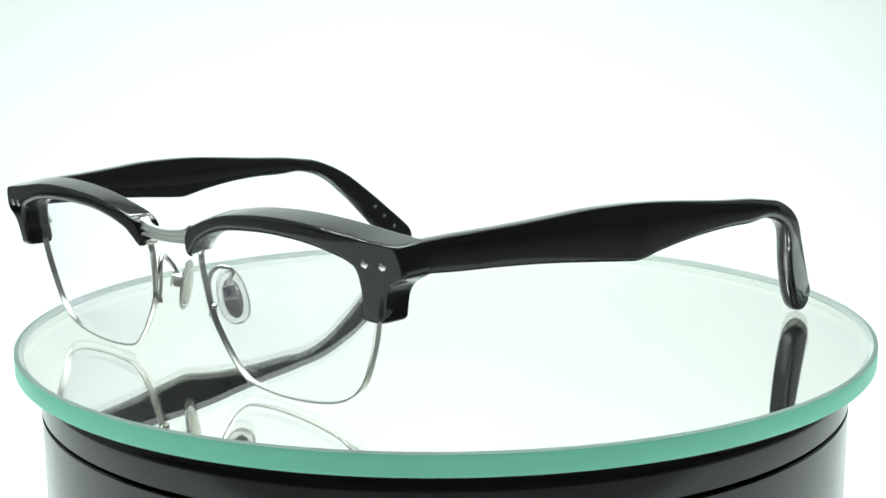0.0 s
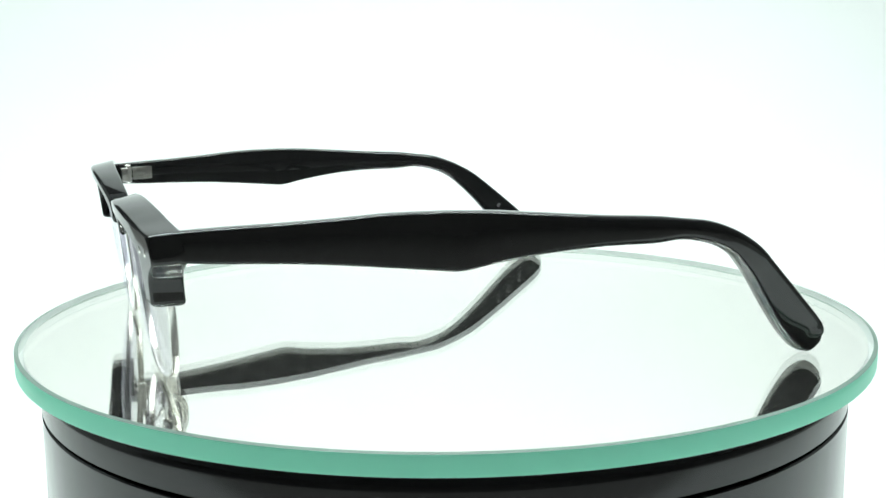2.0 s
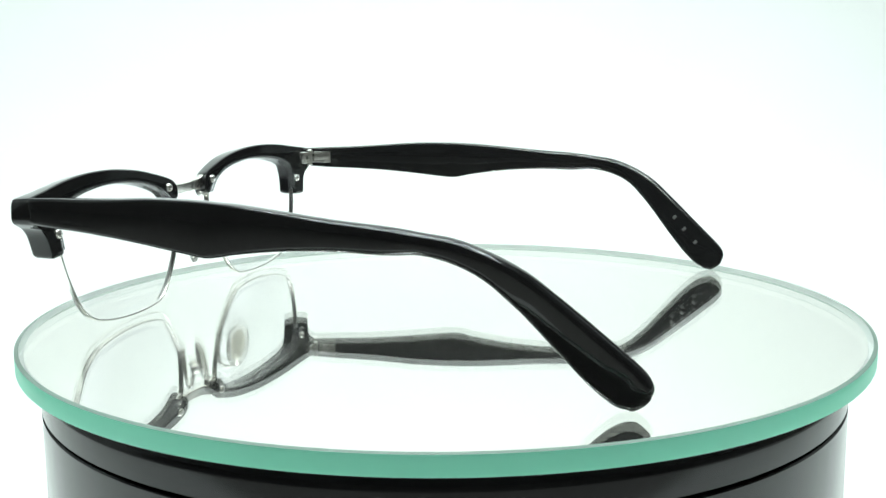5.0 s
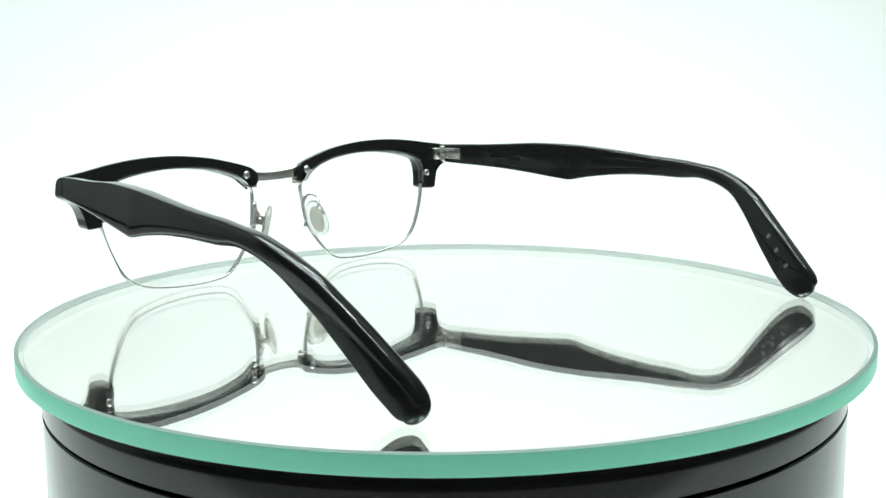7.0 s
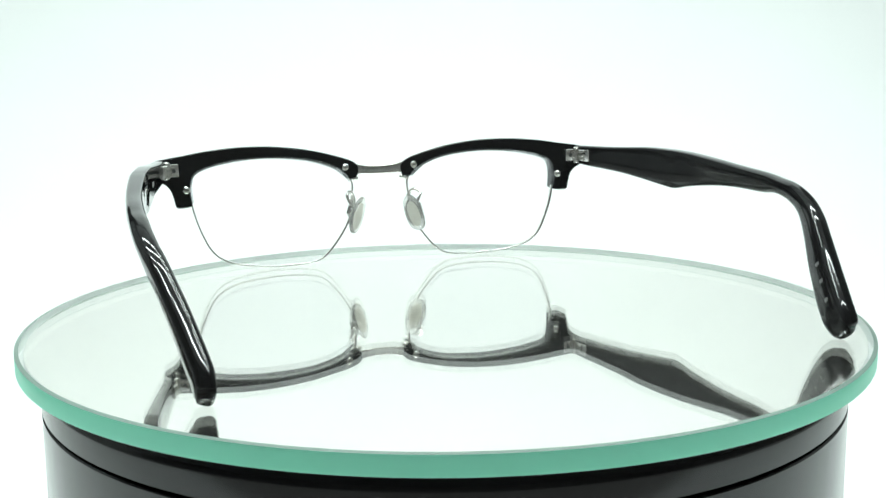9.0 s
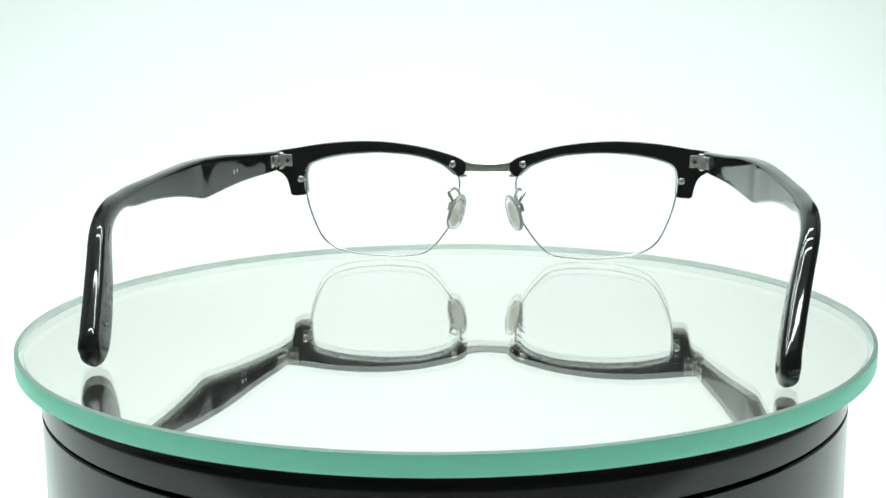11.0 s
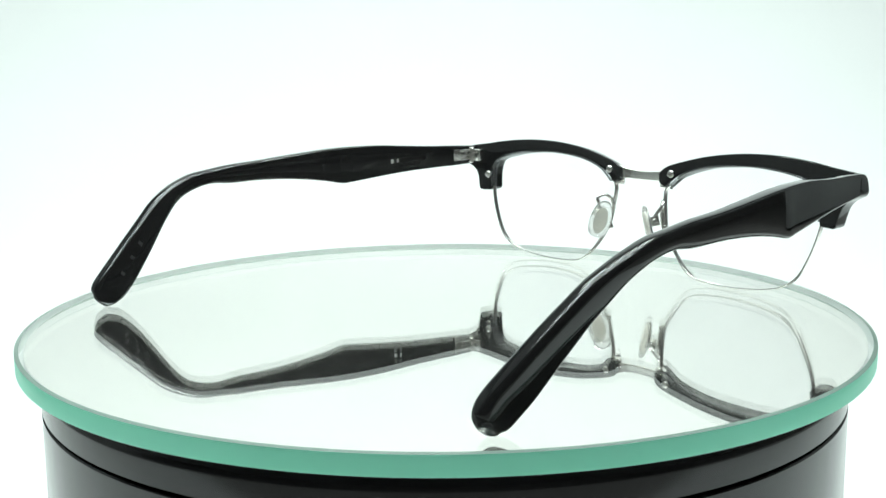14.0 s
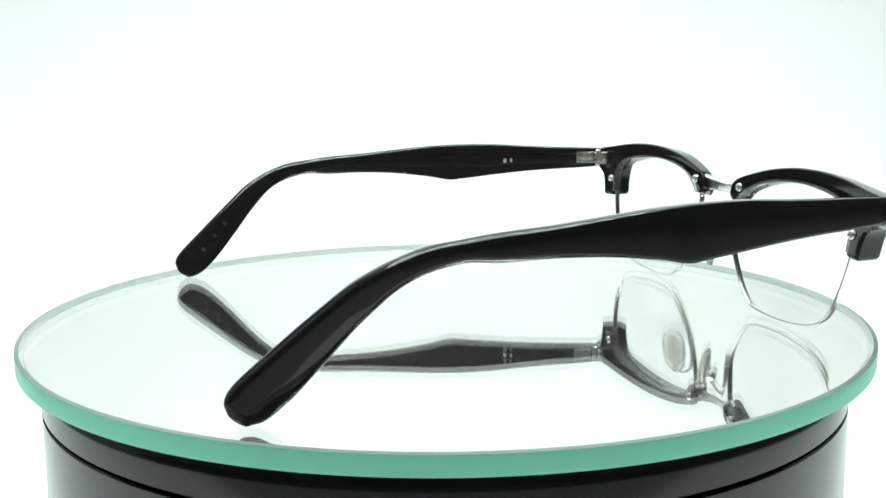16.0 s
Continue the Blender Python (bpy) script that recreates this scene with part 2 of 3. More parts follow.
def turntable():
    base = tagged(new("turntable_base"), "glossy black plastic turntable base standing on white paper", "turntable")
    bm = bmesh.new()
    lathe(bm, [(0, -4.9), (100.5, -4.9), (101.6, -5.2), (104.3, -8.1), (104.9, -9.0), (105.0, -9.9), (105.0, -15.0), (104.7, -15.35), (98, -15.4), (0, -15.4)], closed=False)
    part("platter", bm, BLACK_PLASTIC, base, "glossy black turning platter")
    bm = bmesh.new()
    lathe(bm, [(0, -16.0), (98, -16.0), (104.6, -16.05), (105.0, -16.35), (105.2, -86), (104.3, -87.5), (0, -87.5)], closed=False)
    part("housing", bm, BLACK_PLASTIC, base)
    for k in range(4):
        a = radians(45 + 90 * k)
        bm = tube(bmesh.new(), [(85 * math.cos(a), 85 * math.sin(a), -92.4), (85 * math.cos(a), 85 * math.sin(a), -87.0)], 8, 24)
        part("foot", bm, BLACK_PLASTIC, base)
    plate = tagged(new("glass_plate"), "round mirrored glass plate with a pale green polished edge", "glass plate")
    bm = bmesh.new()
    lathe(bm, [(0, 0), (R_PLATE - 1.0, 0), (R_PLATE - 0.2, -0.22), (R_PLATE - 0.2, -T_COVER)], 288, closed=False)
    bmesh.ops.remove_doubles(bm, verts=bm.verts, dist=1e-6)
    part("glass_sheet", bm, GLASS, plate, angle=8).visible_shadow = False
    bm = bmesh.new()
    lathe(bm, [(R_PLATE - 0.02, -0.21), (R_PLATE, -0.3), (R_PLATE, -T_PLATE + 0.1), (R_PLATE - 0.05, -T_PLATE - 0.03)], 288, closed=False)
    part("polished_edge", bm, GLASS_EDGE, plate, "pale mint green polished glass edge", angle=20).visible_shadow = False
    # added liner: keeps the far edge pale where light should shine through
    bm = bmesh.new()
    lathe(bm, [(R_PLATE - 0.12, -0.22), (R_PLATE - 0.12, -T_PLATE - 0.02)], 288, closed=False)
    part("edge_liner", bm, PALE_LINER, plate, "added pale liner that hides the green edge from inside", angle=60)
    bm = bmesh.new()
    lathe(bm, [(R_PLATE - 1.0, 0.012), (R_PLATE - 0.02, -0.2)], 288, closed=False)
    part("ground_bevel", bm, BEVEL, plate, "narrow ground bevel round the rim", angle=60)
    bm = bmesh.new()
    lathe(bm, [(0, -T_COVER - 0.03), (R_MIRROR, -T_COVER - 0.03), (R_MIRROR, -T_COVER - 0.09), (0, -T_COVER - 0.09)], 288, closed=False)
    bmesh.ops.remove_doubles(bm, verts=bm.verts, dist=1e-6)
    part("mirror_layer", bm, MIRROR, plate, "silvered mirror layer", angle=12)
    # added white slot round the mirror, throws light into the edge from inside
    bm = bmesh.new()
    lathe(bm, [(R_MIRROR + 0.02, -T_COVER - 0.05), (R_MIRROR + 0.02, -T_PLATE + 0.02), (R_PLATE - 0.14, -T_PLATE + 0.02)], 288, closed=False)
    part("white_bounce_ring", bm, PALE_LINER, plate, "added white ring that bounces light into the green edge", angle=40)
    bm = bmesh.new()
    lathe(bm, [(0, -T_COVER - 0.1), (R_MIRROR, -T_COVER - 0.1), (R_MIRROR, -T_PLATE - 0.05), (R_PLATE - 0.4, -T_PLATE - 0.05), (R_PLATE - 0.4, -T_PLATE - 0.35), (0, -T_PLATE - 0.35)], 288, closed=False)
    bmesh.ops.remove_doubles(bm, verts=bm.verts, dist=1e-6)
    part("backing_paint", bm, BLACK_PLASTIC, plate, "dark paint under the mirror", angle=12)
    return plate


PLATE = turntable()

# ---- eyeglasses; millimetres, x across the front, y forwards, z up ----
TILT = 0.115


def bulge(x):
    """The front of each side bows forwards over its lens."""
    return math.sin(math.pi * min(max((abs(x) - 8) / 66, 0.0), 1.0))


def y_front(x, z):
    return 4.7 - 1.1 * (x / 72) ** 2 + TILT * (z - 34) + 2.4 * bulge(x)


def y_back(x, z):
    return 0.0 - 2.5 * (x / 68) ** 2 + TILT * (z - 34) + 1.2 * bulge(x)


def y_lens(x, z):
    return 1.6 - 2.0 * (x / 63) ** 2 + TILT * (z - 34) + 1.5 * bulge(x)


LENS_OUTLINE = [(9.8, 27), (9.9, 23.3), (11.2, 15.3), (13.9, 10.2), (17.6, 5.4), (20.8, 2.6), (24.2, 1.4), (31, 0.8), (38, 0.9), (45, 1.6),
                (50.5, 2.8), (54.5, 4.7), (57.5, 7.7), (59.7, 12), (61.5, 16.8), (62.7, 21.8), (63.2, 27), (62.9, 30), (61.8, 32.2), (58.6, 33.9),
                (53, 35.3), (46.5, 36.2), (38, 36.7), (29, 36.1), (21.5, 34.8), (16, 32.8), (13.2, 30.9), (11, 28.9)]

BROW = [((10.2, 28.2), (8.6, 28.5)), ((11.0, 29.2), (7.5, 30.4)), ((12.2, 30.5), (7.7, 32.8)), ((14.4, 32.0), (10.3, 34.8)), ((19.6, 34.1), (17.5, 37.0)),
        ((25.8, 35.6), (25, 38.7)), ((34.2, 36.3), (34.5, 39.9)), ((42, 36.4), (43, 40.25)), ((50, 35.8), (51, 40.0)), ((56, 34.7), (59, 39.2)),
        ((60, 33.3), (66, 38.1)), ((61.8, 32.2), (72.4, 37.2)), ((62.4, 31.4), (73.9, 36.8)), ((62.8, 30.6), (74.3, 35.6)), ((63.0, 29.9), (74.4, 32.6)),
        ((63.1, 29.2), (74.0, 31.0)), ((63.2, 28.5), (72.6, 30.1)), ((63.3, 27.7), (70.9, 29.1)), ((63.3, 26.6), (69.5, 27.4)), ((63.2, 25), (68.7, 25)),
        ((63.0, 23.4), (68.3, 23.2)), ((62.8, 21.7), (67.9, 21.4))]

# top y, z; bottom y, z; outer x; thickness
TEMPLE = [(-2.2, 37, -2.2, 30.9, 74.2, 3.4), (-10.9, 37.4, -10.6, 30.4, 75.7, 3.5), (-19.4, 37.7, -19.1, 30.1, 77.4, 3.6), (-30, 38.3, -29.7, 29.5, 79.6, 3.7),
          (-40.7, 39, -40.4, 28.5, 81.5, 3.8), (-51.5, 39.1, -50.8, 27.4, 83.2, 3.9), (-57, 38.95, -55.5, 27.15, 84.1, 3.9), (-62.4, 38.7, -62.3, 28.4, 84.8, 4),
          (-73.5, 37.8, -73.5, 29.8, 86, 4), (-84.9, 36.8, -85, 30.4, 86.9, 4), (-96.7, 36, -96.2, 30.3, 87.4, 4.1), (-104, 35.1, -102.6, 30.7, 87.5, 4.2),
          (-110.2, 34.2, -108, 29.9, 87.4, 4.3), (-116.2, 32.2, -112.9, 28.2, 87, 4.4), (-121, 29.9, -116.6, 26, 86.2, 4.4), (-125.1, 27.3, -120, 22.9, 85.1, 4.5),
          (-129.6, 23.5, -123.1, 19.7, 83.7, 4.5), (-134.1, 19.6, -126.6, 15.6, 82.3, 4.6), (-138.6, 15.6, -130.6, 10.9, 80.9, 4.6), (-142.6, 12, -134.6, 6.4, 79.7, 4.6),
          (-145.6, 9.2, -137.8, 3.4, 78.8, 4.5), (-147.2, 7.3, -139.8, 1.9, 78.5, 4.4), (-147.9, 5.4, -141.6, 1.0, 78.3, 4.1), (-147.4, 3.9, -143.2, 0.7, 78.3, 3.6)]


def temple_inner(y):
    """Inner face x, and the middle height, of the straight of a temple or its drop at y."""
    rows = sorted(((r[0] + r[2]) / 2, r[4] - r[5], (r[1] + r[3]) / 2) for r in TEMPLE)
    ys = [r[0] for r in rows]
    return np.interp(y, ys, [r[1] for r in rows]), np.interp(y, ys, [r[2] for r in rows])


def make_brow(s, parent):
    rings = []
    st = spline([(*a, *b) for a, b in BROW], 5)
    n = len(st)
    ends = {0: 0.95, 1: 0.42, 2: 0.12}
    for i, (ix, iz, ox, oz) in enumerate(st):
        a, b = Vector((ix, iz)), Vector((ox, oz))
        mid, half = (a + b) / 2, (b - a).length / 2
        d = (b - a).normalized()
        yf, yb = y_front(mid.x, mid.y), y_back(mid.x, mid.y)
        shrink = ends.get(min(i, n - 1 - i), 0.0)
        h, dd = half - shrink, (yf - yb) / 2 - shrink
        slope = min(1.6, h * 0.6) * (1.0 if i < 62 else max(0.25, 1 - (i - 62) / 12))
        # the front lip hangs lower than the back over the lens
        lip = 0.85 * min(1.0, i / 10) * min(1.0, max(0.0, (58 - i) / 12))
        drop = 0.9 * max(0.0, 1 - i / 12)
        # flat back, rounded front, and a top face that slopes up from a crisp ridge
        sect = [(-h + 0.5, -dd), (h - 0.45, -dd), (h - 0.1, -dd + 0.2), (h, -dd + 0.55), (h - slope * 0.45, 0.0), (h - slope + 0.14, dd - 0.8), (h - slope - 0.06, dd - 0.48),
                (h - slope - 0.28, dd - 0.2), (h - slope - 0.5, dd - 0.05), (h - slope - 0.7, dd), (min(-h - lip + 1.25, h - slope - 0.8), dd), (-h - lip + 0.85, dd - 0.05), (-h - lip + 0.45, dd - 0.2),
                (-h - lip + 0.15, dd - 0.55), (-h - lip, dd - 1.05), (-h - lip * 0.4, 0.0), (-h, -dd + 0.5), (-h + 0.14, -dd + 0.14)]
        ring = []
        for u, v in sect:
            q = mid + d * u
            k = (v + dd) / (2 * dd)
            b0, f0 = y_back(q.x, q.y) + shrink, y_front(q.x, q.y) - shrink
            ring.append((s * q.x, b0 + (f0 - b0) * k, q.y - drop * k))
        rings.append(ring)
    bm = skin(bmesh.new(), rings)
    brow = even(part("brow_bar", bm, ACETATE, parent, "polished black acetate brow bar", angle=50))
    for x, z in ((65.1, 32.8), (69.1, 32.7)):
        part("rivet", dome(bmesh.new(), (s * x, y_front(x, z) - 0.25, z), (0, 1, 0), 0.95, 0.35), SILVER, brow, "small round silver rivet")
    for x, z in ((11.9, 32.45), (64.5, 27.3)):
        sc = part("screw", dome(bmesh.new(), (s * x, y_back(x, z) + 0.05, z), (0, -1, 0), 1.25, 0.9), SILVER, brow, "domed silver screw head")
        # shade of the screw slot, a dark bar on the head
        bm = block(bmesh.new(), (s * x, y_back(x, z) - 0.86, z), (0.8, 0.06, 0.13), 0.05)
        part("slot", bm, HOLE_SHADE, sc)
    return brow


def make_rim_and_lens(s, parent):
    out = spline(LENS_OUTLINE, 4, closed=True)
    n = len(out)
    c = sum(out) / n
    # lens: front and back faces, in rings towards the middle
    bm = bmesh.new()
    for face in (1, -1):
        rows = []
        for f in (1.0, 0.96, 0.85, 0.7, 0.5, 0.3, 0.1, 0.002):
            row = []
            for x, z in out:
                px, pz = c[0] + (x - c[0]) * f * 0.992, c[1] + (z - c[1]) * f * 0.985
                row.append((s * px, y_lens(px, pz) + 0.95 * face + 1.0 * (1 - f * f), pz))
            rows.append(row)
        skin(bm, rows, cap=False)
    part("lens", bm, LENS, parent, "clear coated lens", angle=50).visible_shadow = False
    # wire along the lower part, from the ear side to the nose
    idx = [i for i in range(n)]
    start = max(idx, key=lambda i: -abs(out[i][0] - 62.85) - abs(out[i][1] - 22.8))
    path = [out[(start - k) % n] for k in range(n)]
    stop = next(k for k, q in enumerate(path) if q[0] < 12 and q[1] > 28.6)
    path = path[:stop + 1]
    upper = [out[(start - k) % n] for k in range(stop, n + 1)]
    up_rings = []
    for i, q in enumerate(upper):
        t = upper[min(i + 1, len(upper) - 1)] - upper[max(i - 1, 0)]
        t = t / np.hypot(*t)
        nrm = np.array((t[1], -t[0]))
        if nrm @ (q - c) < 0:
            nrm = -nrm
        up_rings.append([(s * (q[0] + nrm[0] * (u - 0.15)), y_lens(*q) + v - 0.6, q[1] + nrm[1] * (u - 0.15)) for u, v in rounded(0.3, 1.3, 0.22, 3)])
    part("lens_edge", skin(bmesh.new(), up_rings), LENS_EDGE, parent, "greyish translucent upper edge of the lens")
    rr = []
    for i, q in enumerate(path):
        t = path[min(i + 1, len(path) - 1)] - path[max(i - 1, 0)]
        t = t / np.hypot(*t)
        nrm = np.array((t[1], -t[0]))
        if nrm @ (q - c) < 0:
            nrm = -nrm
        rr.append([(s * (q[0] + nrm[0] * (u + 0.1)), y_lens(*q) + v, q[1] + nrm[1] * (u + 0.1)) for u, v in rounded(0.27, 0.78, 0.2, 3)])
    part("rim", skin(bmesh.new(), rr), SILVER, parent, "thin silver half rim")


def bridge_line(u):
    """Middle line of the bridge: y and z, and half its height; it dips between two bent, flared ends."""
    x = 9.3 * abs(u)
    y = float(np.interp(x, (0, 5.0, 6.6, 9.3), (3.0, 2.9, 2.7, 2.2)))
    low = 29.55 + 0.15 * min(1.0, x / 6.5) ** 2
    high = 32.3 + 0.55 * min(1.0, x / 6.5) ** 2 + 1.1 * max(0.0, (x - 6.0) / 3.3) ** 1.6
    return y, (low + high) / 2, (high - low) / 2


def make_bridge(parent):
    rings = []
    for k in range(49):
        u = -1 + k / 24
        y, z, h = bridge_line(u)
        rings.append([(9.3 * u, y + b, z + a) for a, b in rounded(h, 0.55 + 0.9 * abs(u) ** 6, 0.35, 4)])
    bridge = part("bridge", skin(bmesh.new(), rings), SILVER, parent, "polished silver bridge with three ridges")
    for f in (-0.66, 0.0, 0.66):
        pts = []
        for u in np.linspace(-0.97, 0.97, 33):
            y, z, h = bridge_line(u)
            pts.append((9.3 * u, y + 0.45 + 0.95 * abs(u) ** 6, z + f * h))
        part("ridge", tube(bmesh.new(), pts, 0.5), SILVER, bridge)
    for s in (-1, 1):
        rings = []
        for h, r in ((-0.95, 0.3), (-0.8, 0.75), (-0.4, 1.0), (0.4, 1.0), (0.8, 0.75), (0.95, 0.3)):
            rings.append([(s * (8.6 + 1.45 * r * math.cos(a)), 1.4 + 1.5 * r * math.sin(a), 28.5 + 0.75 * h) for a in np.linspace(0, 2 * math.pi, 21)[:-1]])
        part("bridge_lug", skin(bmesh.new(), rings), SILVER, bridge, "small round silver lug under the brow")


PAD_AT = {1: Vector((9.45, -7.9, 17.0)), -1: Vector((-9.7, -6.9, 17.0))}


def make_pad(s, parent):
    cen = PAD_AT[s]
    # the pad leans: its face looks to the nose and backwards
    nrm = Vector((-s * 0.70, -0.66, -0.20)).normalized()
    up = Vector((-s * 0.42, -0.05, 1))
    up = (up - nrm * nrm.dot(up)).normalized()
    side = up.cross(nrm)
    box = cen - nrm * 2.2 + up * 0.9
    strip = spline([(s * 11.4, -1.2, 13.4), (s * 10.3, -1.1, 15.8), (s * 9.6, -0.9, 18.5), (s * 9.4, -0.9, 21.2), (s * 9.9, -1.5, 23.2)], 5)
    hook = spline([strip[-1], (s * 10.9, -2.6, 24.3), (s * 12.1, -3.9, 24.2), (s * 12.7, -5.0, 23.2), box + Vector((s * 1.0, 0.5, 3.2)), box + Vector((0, 0, 1.2))], 6)
    path = strip[:-1] + hook
    radii = [0.42 + 0.2 * math.sin(math.pi * min(1, k / (len(strip) * 1.2))) for k in range(len(strip) - 1)] + [0.56] * len(hook)
    arm = part("pad_arm", tube(bmesh.new(), path, radii, 12), SILVER, parent, "hooked silver pad arm")
    part("solder_joint", block(bmesh.new(), (s * 10.7, -0.9, 15.0), (0.5, 0.75, 1.7), 0.35, Matrix.Rotation(s * 0.38, 3, "Y")), SILVER, arm)
    rings = []
    for h, f in ((-1.0, 0.72), (-0.75, 0.9), (-0.2, 1.0), (0.35, 0.98), (0.8, 0.85), (1.05, 0.6), (1.15, 0.2)):
        ring = []
        for k in range(32):
            a = 2 * math.pi * k / 32
            ca, sa = math.cos(a), math.sin(a)
            w = 3.4 * (1 - 0.12 * sa)
            ring.append(cen + nrm * h + (side * math.copysign(abs(ca) ** 0.85, ca) * w + up * math.copysign(abs(sa) ** 0.85, sa) * 6.3) * f)
        rings.append(ring)
    pad = part("nose_pad", skin(bmesh.new(), rings), PAD, parent, "clear silicone nose pad")
    rings = []
    for h, f in ((-0.35, 0.9), (-0.3, 1), (0.0, 1), (0.08, 0.9)):
        rings.append([cen + nrm * h + (side * math.cos(2 * math.pi * k / 24) * 2.1 + up * math.sin(2 * math.pi * k / 24) * 4.5 - up * 0.4) * f for k in range(24)])
    insert = part("pad_insert", skin(bmesh.new(), rings), INSERT, pad, "cream core inside the pad")
    # second copy of the insert, darkened in place of the reflection on its front
    rings = [[q - nrm * 0.28 for q in r] for r in rings]
    part("insert_dark_copy", skin(bmesh.new(), rings), INSERT_DARK, pad, "front of the pad insert, dark reflection put into its colour")
    turn = Matrix((side, nrm, up)).transposed()
    for k in range(5):
        at = cen + nrm * 0.1 + up * (2.4 - 1.4 * k)
        part("embossed_ridge", block(bmesh.new(), at, (1.3 - 0.12 * abs(k - 2), 0.14, 0.3), 0.12, turn @ Matrix.Rotation(0.22 * (-1) ** k, 3, "Y")), INSERT, insert)
    part("pad_box", block(bmesh.new(), box, (1.45, 1.25, 1.5), 0.3, turn), SILVER, pad, "square silver pad box")
    part("pad_box_rim", block(bmesh.new(), box - nrm * 1.2, (1.5, 0.22, 1.55), 0.2, turn), SILVER, pad)
    part("pad_box_hole_shade", block(bmesh.new(), box - nrm * 1.42, (0.5, 0.06, 0.55), 0.05, turn), HOLE_SHADE, pad)
    part("pad_screw", dome(bmesh.new(), box + side * s * 1.4, side * s, 0.8, 0.45), SILVER, pad)


def temple_rings(s):
    rings = []
    st = spline(TEMPLE, 5)
    n = len(st)
    mids = [Vector((q[4] - q[5] / 2, (q[0] + q[2]) / 2, (q[1] + q[3]) / 2)) for q in st]
    for i, q in enumerate(st):
        top, bot = Vector((0, q[0], q[1])), Vector((0, q[2], q[3]))
        v = (top - bot).normalized()
        t = (mids[min(i + 1, n - 1)] - mids[max(i - 1, 0)]).normalized()
        w = t.cross(v).normalized()
        if w.x < 0:
            w = -w
        half = (top - bot).length / 2
        r = 0.75 + 0.9 * min(1.0, max(0.0, (-mids[i].y - 60) / 40))
        ring = []
        for a, b in rounded(q[5] / 2, half, r, 4):
            p = mids[i] + w * a + v * b
            ring.append(Vector((s * p.x, p.y, p.z)))
        rings.append(ring)
    # rounded end: rings shrink along the last direction
    t = (mids[-1] - mids[-4]).normalized()
    t = Vector((s * t.x, t.y, t.z))
    last = rings[-1]
    c = sum(last, Vector()) / len(last)
    for f, d in ((0.92, 0.3), (0.75, 0.55), (0.5, 0.75), (0.25, 0.85)):
        rings.append([c + (q - c) * f + t * d for q in last])
    c = sum(rings[0], Vector()) / len(rings[0])
    rings.insert(0, [c + (q - c) * 0.93 + Vector((0, 0.15, 0)) for q in rings[0]])
    low = min(q.z for r in rings for q in r)
    return rings, low


def make_temple(s, parent):
    rings, low = temple_rings(s)
    # the end drop settles until it touches the plate
    for r in rings:
        for q in r:
            k = min(1.0, max(0.0, (-q.y - 112) / 28))
            q.z += (0.05 - low) * k
    temple = part("temple", skin(bmesh.new(), rings), ACETATE, parent, "polished black acetate temple", angle=42)
    x0, z0 = temple_inner(-9.5)
    swing = Matrix.Rotation(s * 0.19, 3, "Z")
    plate = part("hinge_plate", block(bmesh.new(), (s * (x0 - 0.25), -9.3, 34.0), (0.5, 3.0, 2.0), 0.25, swing), SILVER, temple, "silver hinge plate")
    for dz in (-1.45, 0.0, 1.45):
        part("hinge_prong", block(bmesh.new(), (s * (x0 - 1.0), -7.7, 34.0 + dz), (0.55, 2.1, 0.36), 0.18, swing), SILVER, plate)
    part("hinge_slot_shade", block(bmesh.new(), (s * (x0 - 0.72), -8.2, 34.0), (0.08, 1.6, 1.3), 0.05, swing), HOLE_SHADE, plate)
    return temple


def make_hinge(s, parent):
    leaf = part("hinge_leaf", block(bmesh.new(), (s * 68.8, -3.7, 33.9), (2.0, 1.2, 2.05), 0.35), SILVER, parent, "silver hinge leaf")
    part("hinge_frame", block(bmesh.new(), (s * 68.4, -4.85, 33.9), (1.2, 0.16, 1.2), 0.14), SILVER, leaf)
    part("hinge_hole_shade", block(bmesh.new(), (s * 68.4, -5.0, 33.9), (0.62, 0.06, 0.6), 0.05), HOLE_SHADE, leaf)
    for dz in (-1.62, -0.81, 0.0, 0.81, 1.62):
        part("knuckle", tube(bmesh.new(), [(s * 70.6, -4.9, 33.9 + dz - 0.37), (s * 70.6, -4.9, 33.9 + dz + 0.37)], 1.15, 18), SILVER, leaf)
    for z, ax in ((36.2, 1), (31.6, -1)):
        part("hinge_screw", dome(bmesh.new(), (s * 70.6, -4.9, z), (0, 0, ax), 1.1, 0.5), SILVER, leaf, "silver hinge screw")


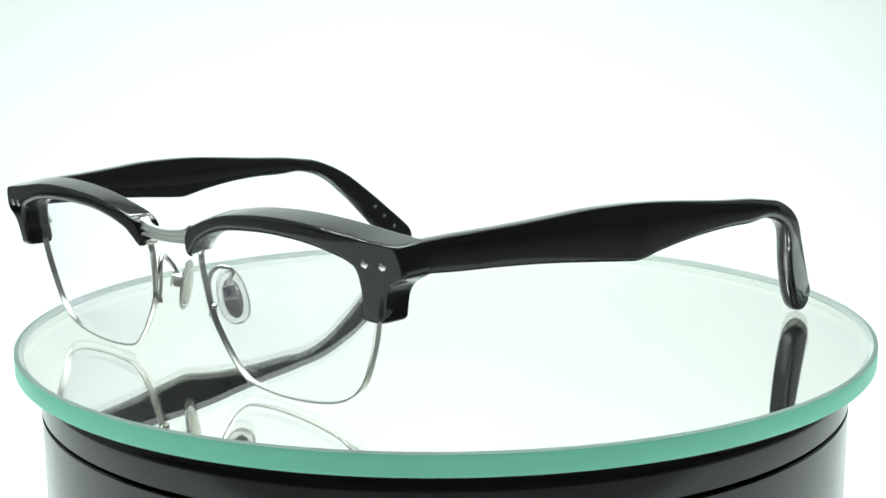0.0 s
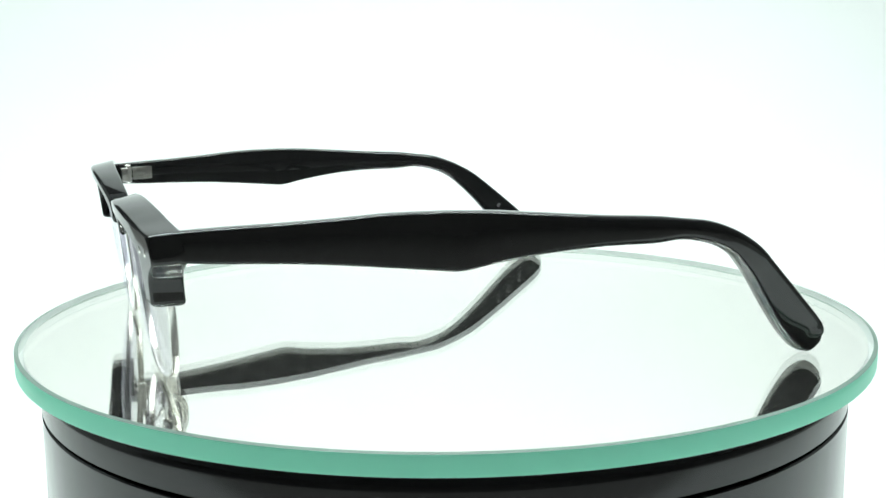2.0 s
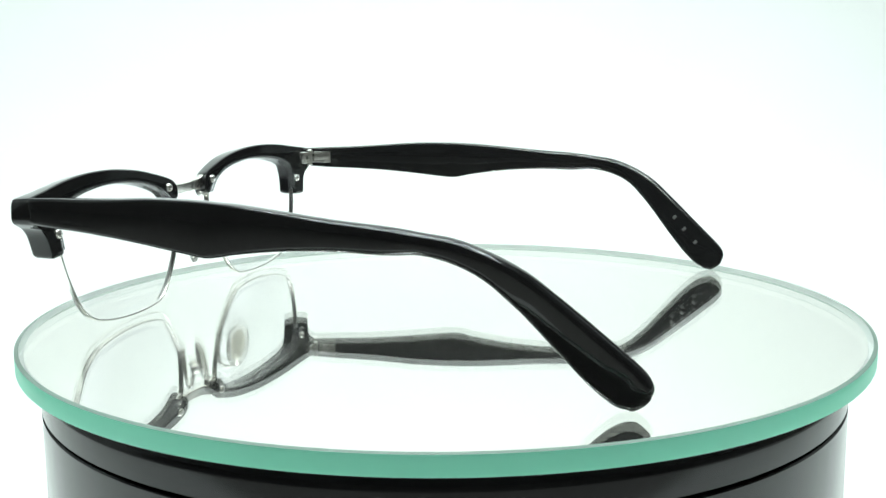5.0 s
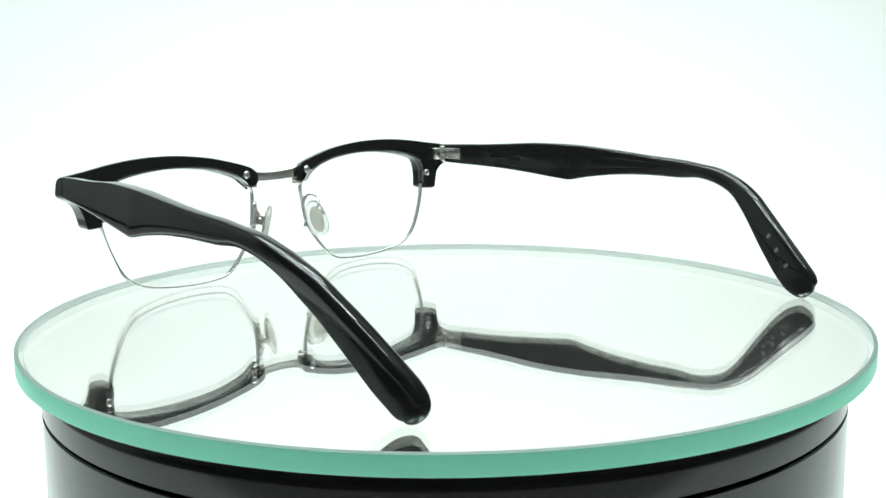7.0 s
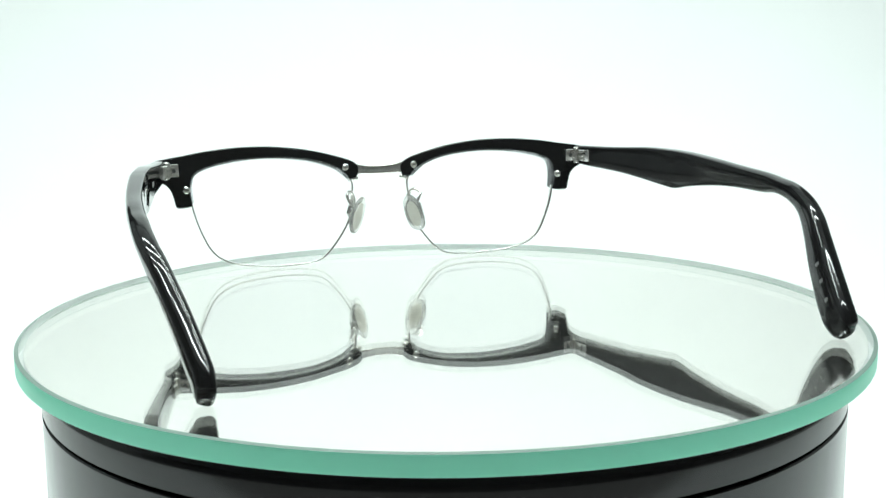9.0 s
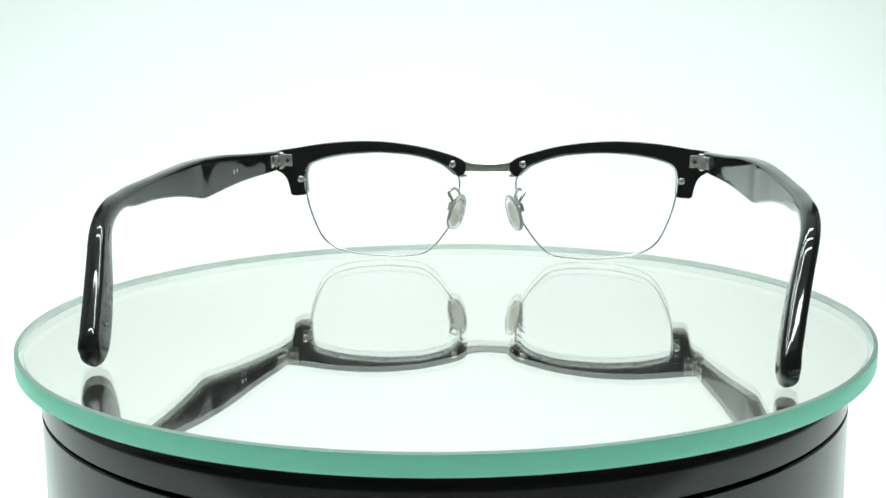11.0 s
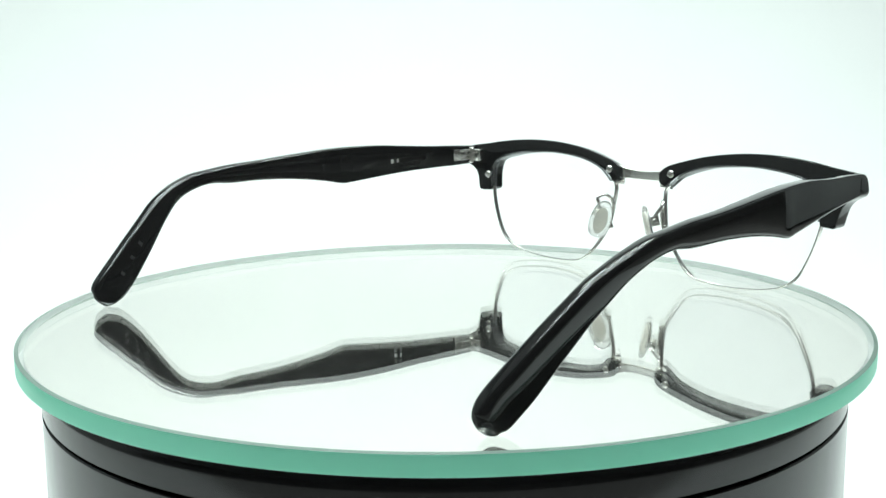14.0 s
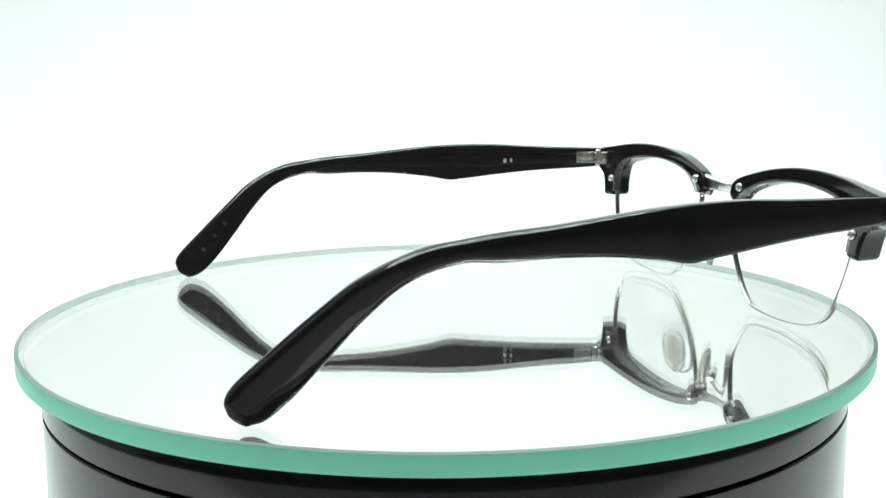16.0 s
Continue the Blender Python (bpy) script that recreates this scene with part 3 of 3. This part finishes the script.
def stamped(s, temple, y, up, w, h, mat):
    """A small plain bar on the inner face of a temple, up: millimetres above its middle line."""
    st = spline(TEMPLE, 5)
    k = min(range(1, len(st) - 1), key=lambda i: abs((st[i][0] + st[i][2]) / 2 - y))
    mid = [Vector((q[4] - q[5] / 2, (q[0] + q[2]) / 2, (q[1] + q[3]) / 2)) for q in st[k - 1:k + 2]]
    along = (mid[2] - mid[0]).normalized()
    v = Vector((0, st[k][0] - st[k][2], st[k][1] - st[k][3])).normalized()
    out = along.cross(v).normalized()
    out = -out if out.x < 0 else out
    v = out.cross(along).normalized()
    v = -v if v.z < 0 else v
    q = mid[1] - out * (st[k][5] / 2) + v * up
    flip = Matrix.Diagonal((s, 1, 1))
    turn = flip @ Matrix((out, along, v)).transposed()
    part("stamped_bar", block(bmesh.new(), flip @ q, (0.035, w / 2, h / 2), 0.03, turn), mat, temple)


def eyeglasses():
    g = tagged(new("eyeglasses"), "browline eyeglasses, black acetate brows, silver half rims, open temples", "eyeglasses")
    for s in (-1, 1):
        make_brow(s, g)
        make_rim_and_lens(s, g)
        make_pad(s, g)
        make_hinge(s, g)
        temple = make_temple(s, g)
        if s < 0:
            stamped(s, temple, -33.5, -0.4, 0.7, 1.2, MARK)
            stamped(s, temple, -36.0, -0.5, 1.1, 1.4, MARK)
        for y, up in ((-131.8, 0.2), (-135.4, 0.1), (-139.0, 0.0)):
            stamped(s, temple, y, up, 1.0, 1.4, DULL_MARK if s > 0 else FAINT)
    make_bridge(g)
    return g


GLASSES = eyeglasses()
START, SPEED = 157.5411, -13.12661


def motions():
    rows_plate, rows_glasses = [], []
    seat = pose(0.0345660, 0.0727909, 0, 0, 0, -22.2562)
    for k in range(33):
        t = 0.5 * k
        turn = pose(0, 0, 0, 0, 0, START + SPEED * t)
        rows_plate.append((t, pose(0.0003, 0, 0, 0, 0, START + SPEED * t)))
        rows_glasses.append((t, turn @ seat))
    walk(PLATE, rows_plate)
    walk(GLASSES, rows_glasses)


motions()
